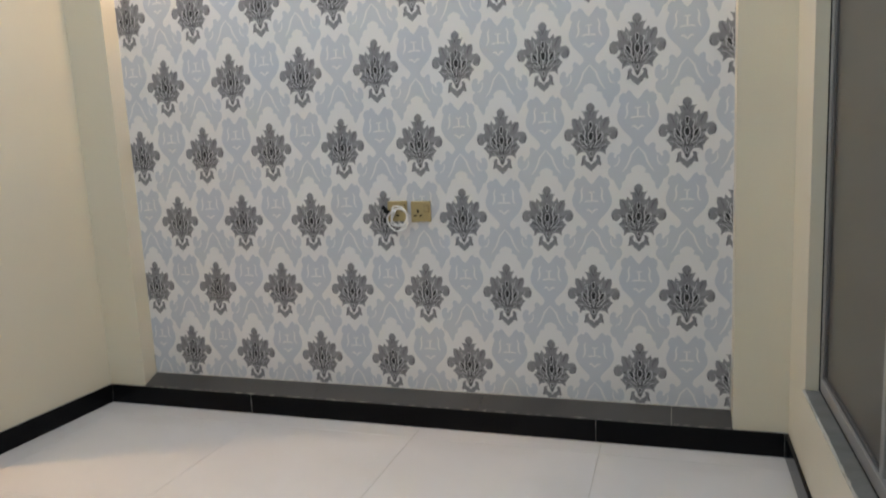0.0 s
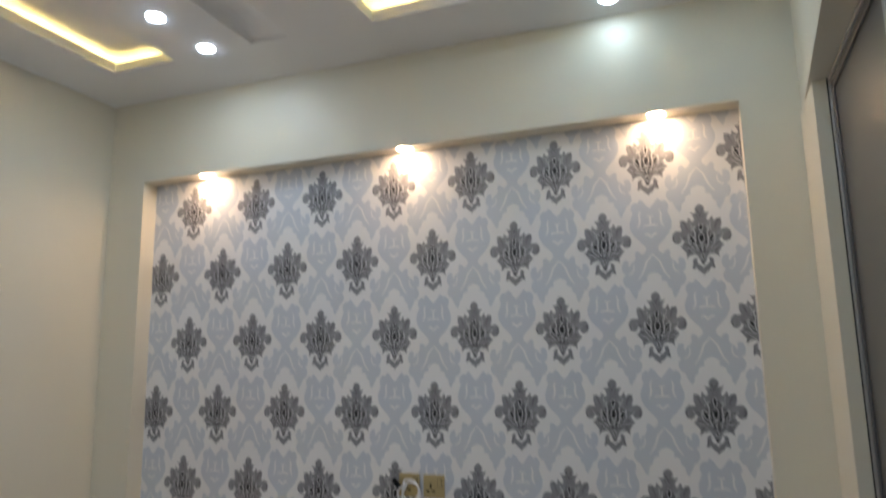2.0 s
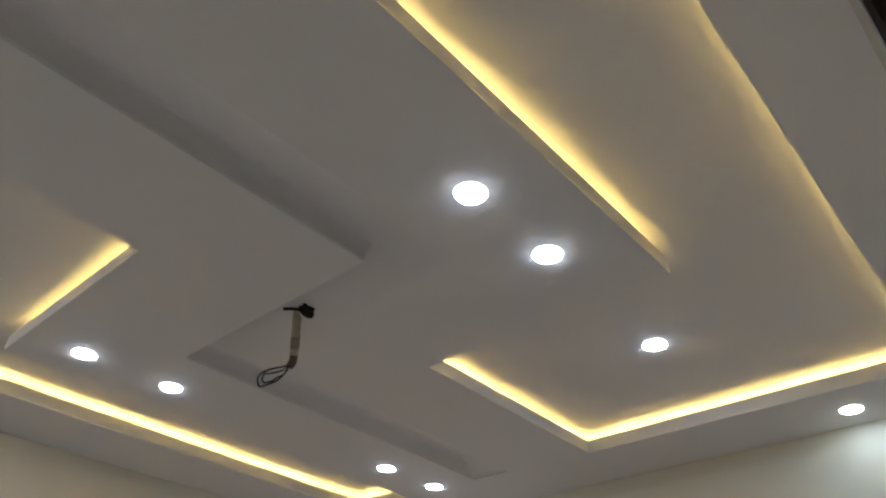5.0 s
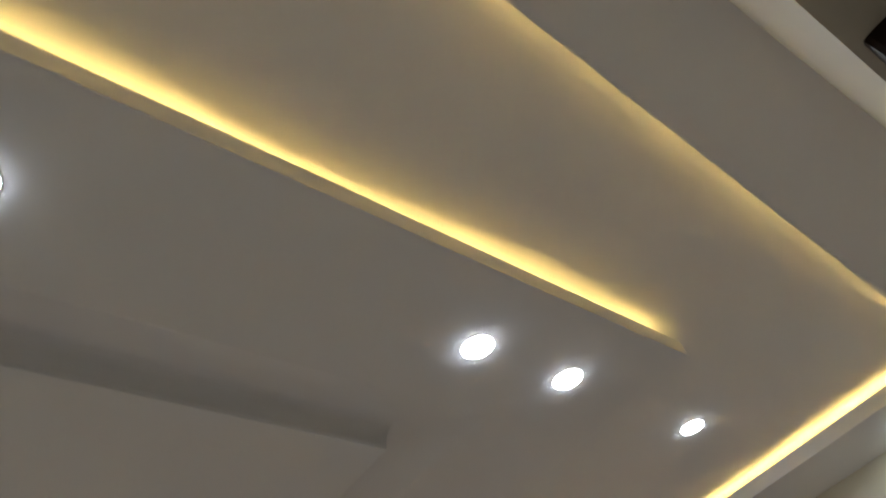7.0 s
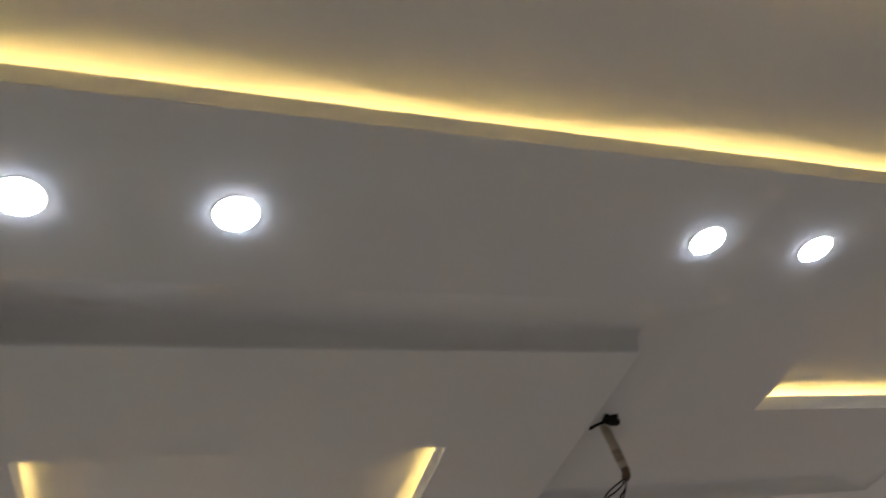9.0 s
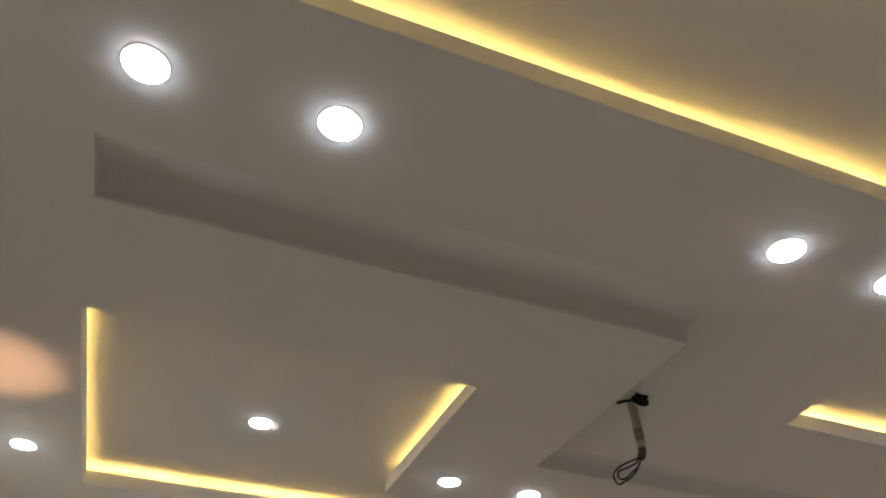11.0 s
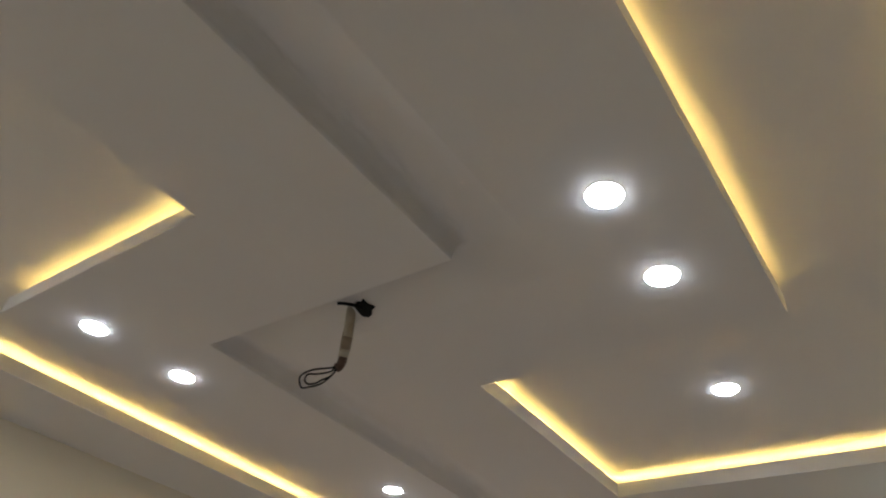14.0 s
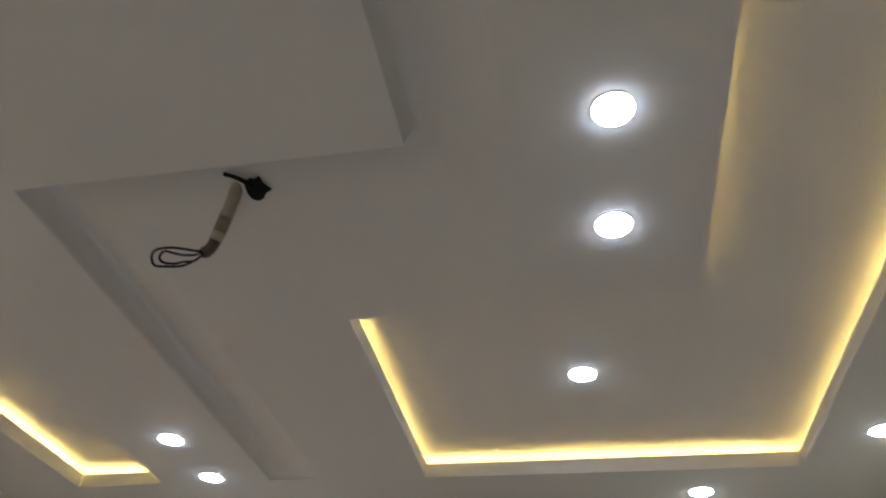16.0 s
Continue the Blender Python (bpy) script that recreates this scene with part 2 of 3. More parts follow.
obj("wall_back", bm, WALL, None, "plain cream painted wall behind the camera", "structure", "wall")

# niche wall: border round the recess, and the recess' back
bm = bmesh.new()
box(bm, -1.7, FRONT, 0, NX0, 0.14, 2.95)
box(bm, NX1, FRONT, 0, 1.8, 0.14, 2.95)
box(bm, NX0, FRONT, NZ1, NX1, 0.14, 2.95)
box(bm, NX0, FRONT + 0.008, 0, NX1, 0.14, 0.05)
bmesh.ops.remove_doubles(bm, verts=bm.verts, dist=1e-5)
obj("wall_niche", bm, WALL, None, "cream painted wall framing a shallow recessed panel", "structure", "wall")
bm = bmesh.new()
box(bm, NX0, 0.004, 0.05, NX1, 0.14, NZ1)
obj("wall_niche_back", bm, WALL, None, "plastered back of the recess behind the wallpaper", "structure", "wall")

# roof slab over the false ceiling
bm = bmesh.new()
box(bm, -1.8, -3.56, 2.95, 1.8, 0.14, 3.1)
obj("ceiling_slab", bm, CEILING, None, "plain slab above the false ceiling", "structure", "ceiling")

# false ceiling: two stepped cove trays and one wedge-shaped zigzag groove
A = [(0.090, -1.278, 1.229, -0.396), (0.872, -3.09, 1.229, -0.396)]
B = [(-1.162, -3.105, -0.834, -0.406), (-1.162, -3.105, -0.048, -2.144)]
GX0, GX1, GY = -0.443, 0.335, -1.774      # lip of the groove
GR = [(GX1, -3.08, 0.515, -1.63), (GX0, GY, 0.515, -1.63), (GX0, GY, -0.26, -0.412)]
DEPTH = 0.060

CAN, CAN_R = 0.046, 0.0355      # half side of a lamp's patch of ceiling, radius of its hole
LAMPS = [(0.692, -1.801), (0.691, -1.523), (0.676, -2.703), (0.680, -3.008), (-0.663, -1.977), (-0.663, -1.687), (-0.641, -0.730), (-0.636, -0.450),
         (0.956, -0.222), (1.394, -0.608), (-1.405, -2.86), (-0.9, -3.27)]
TRAY_LAMPS = [(0.612, -0.841), (-0.653, -2.611)]


def grown(rects, g):
    return [(a - g, b - g, c + g, d + g) for a, b, c, d in rects]


def skewed(x, y):
    """The tray beside the window wall widens a little towards the entry."""
    return x + 0.0157 * (-0.4 - y) if 1.15 < x < 1.6 else x


def inside(rects, x, y):
    return any(a < x < c and b < y < d for a, b, c, d in rects)


def build_ceiling():
    big = grown(A, BACK), grown(B, BACK)
    low = [(x - CAN, y - CAN, x + CAN, y + CAN) for x, y in LAMPS]
    high = [(x - CAN, y - CAN, x + CAN, y + CAN) for x, y in TRAY_LAMPS]
    rects = A + B + GR + big[0] + big[1] + low + high
    xs = sorted({round(v, 5) for r in rects for v in (r[0], r[2])} | {-1.7, 1.7})
    ys = sorted({round(v, 5) for r in rects for v in (r[1], r[3])} | {-3.5, FRONT + 0.05})
    bm = bmesh.new()

    def quad(*p):
        f = bm.faces.new([bm.verts.new(q) for q in p])
        return f

    def flat(x0, y0, x1, y1, z, down=True):
        p = [(x0, y0, z), (x0, y1, z), (x1, y1, z), (x1, y0, z)]
        quad(*(p if down else p[::-1]))

    nx, ny = len(xs) - 1, len(ys) - 1
    mid = lambda i, j: ((xs[i] + xs[i + 1]) / 2, (ys[j] + ys[j + 1]) / 2)
    opened = np.zeros((nx + 2, ny + 2), bool)
    wide = np.zeros((nx + 2, ny + 2), bool)
    for i in range(nx):
        for j in range(ny):
            c = mid(i, j)
            opened[i + 1, j + 1] = inside(A, *c) or inside(B, *c)
            wide[i + 1, j + 1] = inside(big[0], *c) or inside(big[1], *c)
    for i in range(nx):
        for j in range(ny):
            x0, x1, y0, y1 = xs[i], xs[i + 1], ys[j], ys[j + 1]
            o, w = opened[i + 1, j + 1], wide[i + 1, j + 1]
            if not o and not inside(GR + low, *mid(i, j)):
                flat(x0, y0, x1, y1, H)
            if w:
                if not inside(high, *mid(i, j)):
                    flat(x0, y0, x1, y1, H + UP)
                if not o:
                    flat(x0, y0, x1, y1, H + LIP, False)
            for grid, z0, z1 in ((opened, H, H + LIP), (wide, H + LIP, H + UP)):
                g = grid[i + 1, j + 1]
                if g and not grid[i, j + 1]:
                    quad((x0, y0, z0), (x0, y1, z0), (x0, y1, z1), (x0, y0, z1))
                if g and not grid[i + 2, j + 1]:
                    quad((x1, y1, z0), (x1, y0, z0), (x1, y0, z1), (x1, y1, z1))
                if g and not grid[i + 1, j]:
                    quad((x1, y0, z0), (x0, y0, z0), (x0, y0, z1), (x1, y0, z1))
                if g and not grid[i + 1, j + 2]:
                    quad((x0, y1, z0), (x1, y1, z0), (x1, y1, z1), (x0, y1, z1))
    # round holes for the lamps
    for cx, cy, z in [(*p, H) for p in LAMPS] + [(*p, H + UP) for p in TRAY_LAMPS]:
        ring = [(math.cos(6.28318 * k / 40), math.sin(6.28318 * k / 40)) for k in range(40)]
        for (c0, s0), (c1, s1) in zip(ring, ring[1:] + ring[:1]):
            q0, q1 = CAN / max(abs(c0), abs(s0)), CAN / max(abs(c1), abs(s1))
            quad((cx + c0 * CAN_R, cy + s0 * CAN_R, z), (cx + c1 * CAN_R, cy + s1 * CAN_R, z), (cx + c1 * q1, cy + s1 * q1, z), (cx + c0 * q0, cy + s0 * q0, z))
    # the groove: an upright lip on one side, a slope back down to the ceiling on the other
    lip = [(GX1, -3.08), (GX1, GY), (GX0, GY), (GX0, -0.53), (GX0, -0.45), (GX0, -0.412)]
    out = [(0.515, -3.08), (0.515, -1.63), (-0.26, -1.63), (-0.26, -0.53), (-0.26, -0.45), (-0.26, -0.412)]
    fade = [1, 1, 1, 0.95, 0.4, 0.05]       # the groove runs out softly beside the niche wall
    steps = [(0, 0), (0.006, 0.22 * DEPTH), (0.022, 0.48 * DEPTH), (0.05, 0.73 * DEPTH), (0.085, 0.90 * DEPTH), (0.13, 0.97 * DEPTH), (0.2, 0.96 * DEPTH), (0.32, 0.82 * DEPTH),
             (0.46, 0.60 * DEPTH), (0.6, 0.38 * DEPTH), (0.75, 0.18 * DEPTH), (0.88, 0.055 * DEPTH), (1.0, 0.0)]
    at = lambda k, u, h: (lip[k][0] + (out[k][0] - lip[k][0]) * u, lip[k][1] + (out[k][1] - lip[k][1]) * u, H + h * fade[k])
    for k in range(5):
        for (u0, h0), (u1, h1) in zip(steps, steps[1:]):
            quad(at(k, u0, h0), at(k + 1, u0, h0), at(k + 1, u1, h1), at(k, u1, h1)).smooth = True
    for k in (0, 5):
        quad(*[at(k, u, h) for u, h in steps])
    for v in bm.verts:
        v.co.x = skewed(v.co.x, v.co.y)
    bmesh.ops.remove_doubles(bm, verts=bm.verts, dist=1e-5)
    return obj("ceiling", bm, CEILING, None, "white gypsum false ceiling with cove trays and zigzag groove", "structure", "ceiling")


ceiling = build_ceiling()


def led_strip(rects, seed):
    """A light strip lying on the hidden shelf all round a tray, behind an added wavy baffle that shapes its glow."""
    rng = random.Random(seed)

    def corners(g):
        r = grown(rects, g)
        if seed == 1:
            return [(r[0][0], r[0][3]), (r[1][2], r[1][3]), (r[1][2], r[1][1]), (r[1][0], r[1][1]), (r[1][0], r[0][1]), (r[0][0], r[0][1])]
        return [(r[0][0], r[0][3]), (r[0][2], r[0][3]), (r[0][2], r[1][3]), (r[1][2], r[1][3]), (r[1][2], r[1][1]), (r[1][0], r[1][1])]

    ph = rng.random() * 6
    base = new("led_strip")
    for name, g, mat in (("light_tape", 0.055, STRIP), ("glow_baffle", 0.034, BAFFLE)):
        bm = bmesh.new()
        prev, start, dist = None, None, 0.0
        loop = corners(g)
        for k in range(len(loop)):
            a, b = Vector(loop[k]), Vector(loop[(k + 1) % len(loop)])
            n = max(2, int((b - a).length / 0.04))
            side = Vector((-(b - a).y, (b - a).x)).normalized()
            for i in range(n):
                c = a.lerp(b, i / n)
                east = c.x > 1.2
                dist += (b - a).length / n
                wave = math.sin(dist * 6.1 + ph) * 0.6 + math.sin(dist * 2.3 + 2 * ph) * 0.4
                wave *= min(1.0, (c - a).length / 0.2, (b - c).length / 0.2) * (1.0 if abs(c.x - A[1][0]) < 0.06 else 0.35)
                z = H + LIP
                if mat is STRIP:
                    pair = [bm.verts.new((skewed(c.x, c.y) + side.x * q, c.y + side.y * q, z + (0.012 if east else 0.004))) for q in ((-0.0013, 0.0013) if east else (-0.002, 0.002))]
                else:
                    pair = [bm.verts.new((skewed(c.x, c.y), c.y, z - 0.001)), bm.verts.new((skewed(c.x, c.y), c.y, z + (0.007 if east else 0.0138 + 0.0042 * wave)))]
                if prev:
                    bm.faces.new((prev[0], pair[0], pair[1], prev[1]))
                prev = pair
                start = start or pair
        bm.faces.new((prev[0], start[0], start[1], prev[1]))
        part(name, bm, mat, base, "glowing yellow tape" if mat is STRIP else "unseen wavy white edge added to shape the glow")
    return tagged(base, "warm yellow flexible light strip hidden in the ceiling tray", "light strip", "light strips")


led_strip(A, 1)
led_strip(B, 2)

# ---- downlights ----
def downlight(r, dome, mat, label, group):
    base = new("downlight")
    part("rim", lathe([(r - 0.001, 0.003), (r - 0.001, -0.0007), (r + 0.0005, -0.0013), (r + 0.0018, -0.0010), (r + 0.0024, 0.0)]), WHITE, base, "thin white ring")
    part("lens", lathe([(0, -dome), (r * 0.5, -dome * 0.96), (r * 0.8, -dome * 0.80), (r * 0.94, -dome * 0.48), (r - 0.001, -0.0006)]), mat, base, "glowing domed diffuser")
    return tagged(base, label, "downlight", group)


# Dome is bulged so its spill stands in for bloom round the lamps.
first = downlight(CAN_R, 0.0050, COOL, "round cool white downlight set into the false ceiling", "ceiling downlights")
first.location = (*LAMPS[0], H)
for p in LAMPS[1:8] + LAMPS[10:]:
    copy_thing(first, pose(*p, H))
dim = downlight(CAN_R, 0.0050, SOFT, "round dimmer cool white downlight close to the wall", "ceiling downlights")
dim.location = (*LAMPS[8], H)
copy_thing(dim, pose(skewed(*LAMPS[9]), LAMPS[9][1], H))
for p in TRAY_LAMPS:
    copy_thing(first, pose(*p, H + UP))
warm = downlight(0.034, 0.001, WARM, "round warm spotlight in the head of the niche", "niche spotlights")
warm.location = (-0.93, -0.048, NZ1)
for x in (0.075, 1.085):
    copy_thing(warm, pose(x, -0.048, NZ1))

# ---- floor ----
bm = bmesh.new()
box(bm, -1.8, -3.56, -0.12, 1.8, 0.14, -0.0015)
floor = obj("floor", bm, GROUT, None, "glossy white floor tiles with thin joints", "structure", "floor")
TP = 0.748
tile_mesh = None
for i in range(-3, 3):
    for j in range(-5, 1):
        x, y = 0.1455 + i * TP, -0.20 + j * TP
        if tile_mesh is None:
            bm = bevelled(0.0008, 0.0008, -0.009, TP - 0.0008, TP - 0.0008, 0.0, 0.0006, 1)
            t = part("tile", bm, TILE, floor)
            tile_mesh = t.data
        else:
            t = new("tile", tile_mesh)
            t.parent = floor
        t.location = (x, y, 0)

# ---- skirting and niche ledge ----
skirt = new("baseboard")
tagged(skirt, "polished black granite skirting along the walls", "skirting", "", "structure")
SK = 0.09


def skirting_piece(name, x0, x1, m, side=-1):
    bm = bevelled(x0 + 0.0006, 0, 0.0, x1 - 0.0006, 0.012 * side, SK, 0.0012, 1) if side > 0 else bevelled(x0 + 0.0006, -0.012, 0.0, x1 - 0.0006, 0, SK, 0.0012, 1)
    o = part(name, bm, GRANITE, skirt)
    o.matrix_world = m
    return o


MF = pose(0, FRONT, 0)
edges = [LW0[0] + 0.002, -0.675, 0.872, RW0[0] - 0.002]
for a, b in zip(edges, edges[1:]):
    skirting_piece("granite_tile", a, b, MF)
for a, b in ((0.0, 0.85), (0.85, LL - DOOR[1] - 0.07), (LL - DOOR[0] + 0.07, LL - 0.012)):
    skirting_piece("granite_tile", a, b, ML)
for a, b in ((0.013, 0.787), (0.787, 1.561), (1.561, FRONT - REND)):
    skirting_piece("granite_tile", a, b, MR)

# thin rough line of cement on top of the skirting and round the ledge
rng = random.Random(4)


def cement_line(name, p0, p1, w, parent):
    p0, p1 = Vector(p0), Vector(p1)
    bm = bmesh.new()
    n = int((p1 - p0).length / 0.02) + 1
    prev = None
    for i in range(n + 1):
        c = p0.lerp(p1, i / n)
        s = w * rng.uniform(0.25, 1.2)
        ring = [bm.verts.new(c + Vector(q)) for q in ((0, -s, -0.0004), (0, -s * 0.3, s * 0.45), (0, s * 0.4, s * 0.4), (0, s, -0.0004))]
        if prev:
            for a in range(3):
                bm.faces.new((prev[a], ring[a], ring[a + 1], prev[a + 1]))
        prev = ring
    return part(name, bm, CEMENT, parent, "rough pale cement line")


ledge = new("niche_ledge")
tagged(ledge, "worn granite ledge along the foot of the niche, its reflection painted grey", "ledge", "", "structure")
for x0, x1 in ((NX0, -0.36), (-0.36, 0.40), (0.40, 1.152), (1.152, NX1)):
    bm = bmesh.new()
    vs, fs = box(bm, x0 + 0.0008, FRONT - 0.012, 0.05, x1 - 0.0008, 0.0, SK + 0.002)
    for v in vs:
        if v.co.z > 0.07:
            v.co.z = SK + 0.003 if v.co.y < -0.05 else NZ0
    for v in vs:
        if v.co.y < -0.05:
            v.co.y = FRONT - 0.010
    part("ledge_slab", bm, SLAB, ledge)
cement_line("cement_bead", (NX0, -0.003, NZ0 + 0.001), (NX1, -0.003, NZ0 + 0.001), 0.004, ledge)
cement_line("cement_bead", (NX0, FRONT - 0.008, SK + 0.003), (NX1, FRONT - 0.008, SK + 0.003), 0.0022, ledge)
cement_line("cement_bead", (LW0[0], FRONT - 0.004, SK), (NX0, FRONT - 0.004, SK), 0.0022, skirt)
cement_line("cement_bead", (NX1, FRONT - 0.004, SK), (RW0[0], FRONT - 0.004, SK), 0.0022, skirt)

line = cement_line("cement_bead", (LL - DOOR[0] + 0.07, -0.004, SK), (LL - 0.012, -0.004, SK), 0.0026, skirt)
line.matrix_world = ML
# crumbled plaster up the foot of the recess' two edges
for x, w, n in ((NX1 - 0.003, 0.0075, 0.20), (NX0 + 0.002, 0.0035, 0.12)):
    lump = cement_line("cement_bead", (0, 0, 0), (n, 0, 0), w, ledge)
    lump.matrix_world = pose(x, -0.004, NZ0 - 0.03, 0, -90, 0)
lump = cement_line("cement_bead", (0, 0, 0), (NX1 - NX0 - 2.55, 0, 0), 0.006, ledge)
lump.matrix_world = pose(NX1 - 0.003, FRONT - 0.006, SK + 0.004, 0, 0, 90)

for x in (LW0[0] + 0.0135, -0.675, 0.872, RX - 0.0135):
    part("cement_bead", bevelled(x - 0.0005, FRONT - 0.0121, 0.004, x + 0.0005, FRONT - 0.006, SK, 0.0003, 1), CEMENT, skirt, "pale joint")
for x in (1.152,):
    bm = bmesh.new()
    vs, fs = box(bm, x - 0.0008, FRONT - 0.0095, 0.06, x + 0.0008, -0.001, SK + 0.0035)
    for v in vs:
        if v.co.z > 0.07 and v.co.y > -0.05:
            v.co.z = NZ0 + 0.0006
    part("cement_bead", bm, CEMENT, ledge, "pale joint")

# ---- wallpaper ----
bm = bmesh.new()
box(bm, NX0, -0.0005, NZ0 - 0.004, NX1, 0.0035, NZ1)
paper = obj("wallpaper", bm, PAPER, None, "pale damask wallpaper with dark grey leaf motifs in the niche", "structure", "wallpaper")

LEAF = [(0, .1201), (.0086, .1162), (.0162, .1065), (.0162, .0959), (.0124, .0882), (.022, .0882), (.0334, .0921), (.0258, .0805), (.0201, .0641), (.0277, .0583), (.0411, .0737), (.0449, .0564), (.0554, .0641), (.0688, .0641), (.0707, .0438), (.0649, .0255), (.0745, .0255), (.0859, .0274), (.0974, .0178), (.1012, .0014), (.0955, -.015), (.0821, -.0208), (.0726, -.017), (.0669, -.0064), (.0592, -.0122), (.0649, -.0247), (.0745, -.0324), (.0649, -.0411), (.0592, -.0508), (.0535, -.0565), (.0554, -.0768), (.043, -.0652), (.0296, -.0633), (.0201, -.0652), (.0124, -.0787), (.0067, -.0951), (0, -.1029)]
CHEVRON = [(0, -.1115), (.0067, -.1029), (.0162, -.099), (.022, -.0893), (.0181, -.0768), (.0277, -.0749), (.0353, -.0836), (.0334, -.099), (.0372, -.1154), (.0239, -.1115), (.0162, -.1231), (.0067, -.1299), (0, -.1376)]
FIGURE = [(0, .122), (.012, .134), (.023, .150), (.033, .157), (.042, .145), (.053, .148), (.065, .137), (.068, .119), (.061, .107), (.067, .092), (.075, .068), (.073, .045), (.060, .020), (.046, .004), (.034, -.008),
          (.024, -.020), (.020, -.031), (.026, -.042), (.037, -.050), (.045, -.040), (.056, -.036), (.063, -.046), (.060, -.060), (.067, -.074), (.077, -.079), (.083, -.090), (.090, -.086), (.086, -.074), (.095, -.067),
          (.107, -.073), (.113, -.091), (.110, -.112), (.099, -.121), (.109, -.132), (.111, -.149), (.102, -.166), (.090, -.172), (.085, -.186), (.077, -.200), (.069, -.213), (.061, -.200), (.060, -.184), (.047, -.172),
          (.045, -.157), (.036, -.150), (.024, -.147), (.027, -.133), (.016, -.123), (0, -.117)]


def mirrored(half):
    return half + [(-x, z) for x, z in half[::-1] if x > 0]


def flat_shape(bm, outline, y, mi=0):
    f = bm.faces.new([bm.verts.new((x, y, z)) for x, z in outline])
    f.material_index = mi
    return f


def ellipse(cx, cz, a, b, tilt=0.0, n=12):
    c, s = math.cos(tilt), math.sin(tilt)
    pts = [(a * math.cos(6.28318 * k / n), b * math.sin(6.28318 * k / n) * (1 - 0.25 * math.sin(6.28318 * k / n))) for k in range(n)]
    return [(cx + x * c - z * s, cz + x * s + z * c) for x, z in pts]


def stroke(bm, pts, w, y, mi):
    """A thin tapering line."""
    v = [Vector(p) for p in pts]
    left, right = [], []
    for i, p in enumerate(v):
        d = (v[min(i + 1, len(v) - 1)] - v[max(i - 1, 0)]).normalized()
        s = w * (0.35 + 0.65 * math.sin(math.pi * (i + 0.4) / len(v)))
        left.append(p + Vector((-d.y, d.x)) * s)
        right.append(p - Vector((-d.y, d.x)) * s)
    for i in range(len(v) - 1):
        f = bm.faces.new([bm.verts.new((q.x, y, q.y)) for q in (left[i], left[i + 1], right[i + 1], right[i])])
        f.material_index = mi


FALL = 0.011         # how far the flower drawing hangs below the middle of its leaf


def leaf_motif():
    bm = bmesh.new()
    flat_shape(bm, mirrored(LEAF), -0.0014)
    flat_shape(bm, mirrored(CHEVRON), -0.0014)
    # darker heart of the flower, and paler petals round it
    flat_shape(bm, mirrored([(0, .056), (.008, .044), (.016, .038), (.024, .018), (.040, .006), (.046, -.014), (.034, -.032), (.016, -.050), (0, -.060)]), -0.0016, 3)
    y = -0.0022
    seeds = [(0, .050, .0050, .014, 0), (0, .010, .0082, .016, 0), (0, -.058, .0034, .008, 0)]
    for sg in (-1, 1):
        seeds += [(sg * cx, cz, a, b, sg * tl) for cx, cz, a, b, tl in ((.033, .006, .0056, .016, -.45), (.018, -.010, .0032, .014, -.42))]
    for cx, cz, a, b, tl in seeds:
        cz -= FALL
        flat_shape(bm, ellipse(cx, cz, a + 0.0022, b + 0.0034, tl), -0.0018, 2)
        flat_shape(bm, ellipse(cx, cz, a, b, tl), y, 1)
    flat_shape(bm, ellipse(0, -.020 - FALL, .0042, .015), y - 0.0002, 2)
    flat_shape(bm, ellipse(0, -.020 - FALL, .0022, .011), y - 0.0004, 3)
    for sg in (-1, 1):
        for pts, w in (([(.004, -.040), (.012, -.022), (.015, .004), (.012, .026)], .0016), ([(.004, -.044), (.024, -.028), (.044, -.018), (.058, -.012)], .0013), ([(.004, -.048), (.022, -.042), (.046, -.034)], .0011),
                       ([(.004, -.078), (.003, -.088), (0, -.098)], .0012), ([(.009, .100), (.004, .088), (0, .074)], .0011), ([(.046, .006), (.056, .010), (.068, .008)], .0012),
                       ([(.092, .020), (.096, .008), (.090, -.006)], .0010)):
            stroke(bm, [(sg * a, b - FALL if abs(b) < .05 else b) for a, b in pts], w, y, 1)
        for pts, w in (([(.060, .058), (.052, .046), (.046, .030)], .0018), ([(.030, -.086), (.033, -.100), (.037, -.114)], .0024), ([(.020, .090), (.012, .082), (.006, .068)], .0016), ([(.050, -.062), (.044, -.052), (.034, -.046)], .0016)):
            stroke(bm, [(sg * a, b) for a, b in pts], w, -0.0018, 3)
        for pts, w in (([(.010, -.034), (.020, -.020), (.023, .004), (.020, .026), (.026, .040), (.023, .050), (.015, .046)], .0018), ([(.010, -.038), (.030, -.026), (.043, -.010), (.046, .012), (.042, .024)], .0014),
                       ([(.060, -.024), (.044, -.030), (.022, -.050)], .0010), ([(.034, .034), (.030, .050), (.036, .064)], .0010), ([(.074, .018), (.064, .004), (.054, -.004)], .0010)):
            stroke(bm, [(sg * a, b - FALL) for a, b in pts], w, y - 0.0003, 2)
    return bm


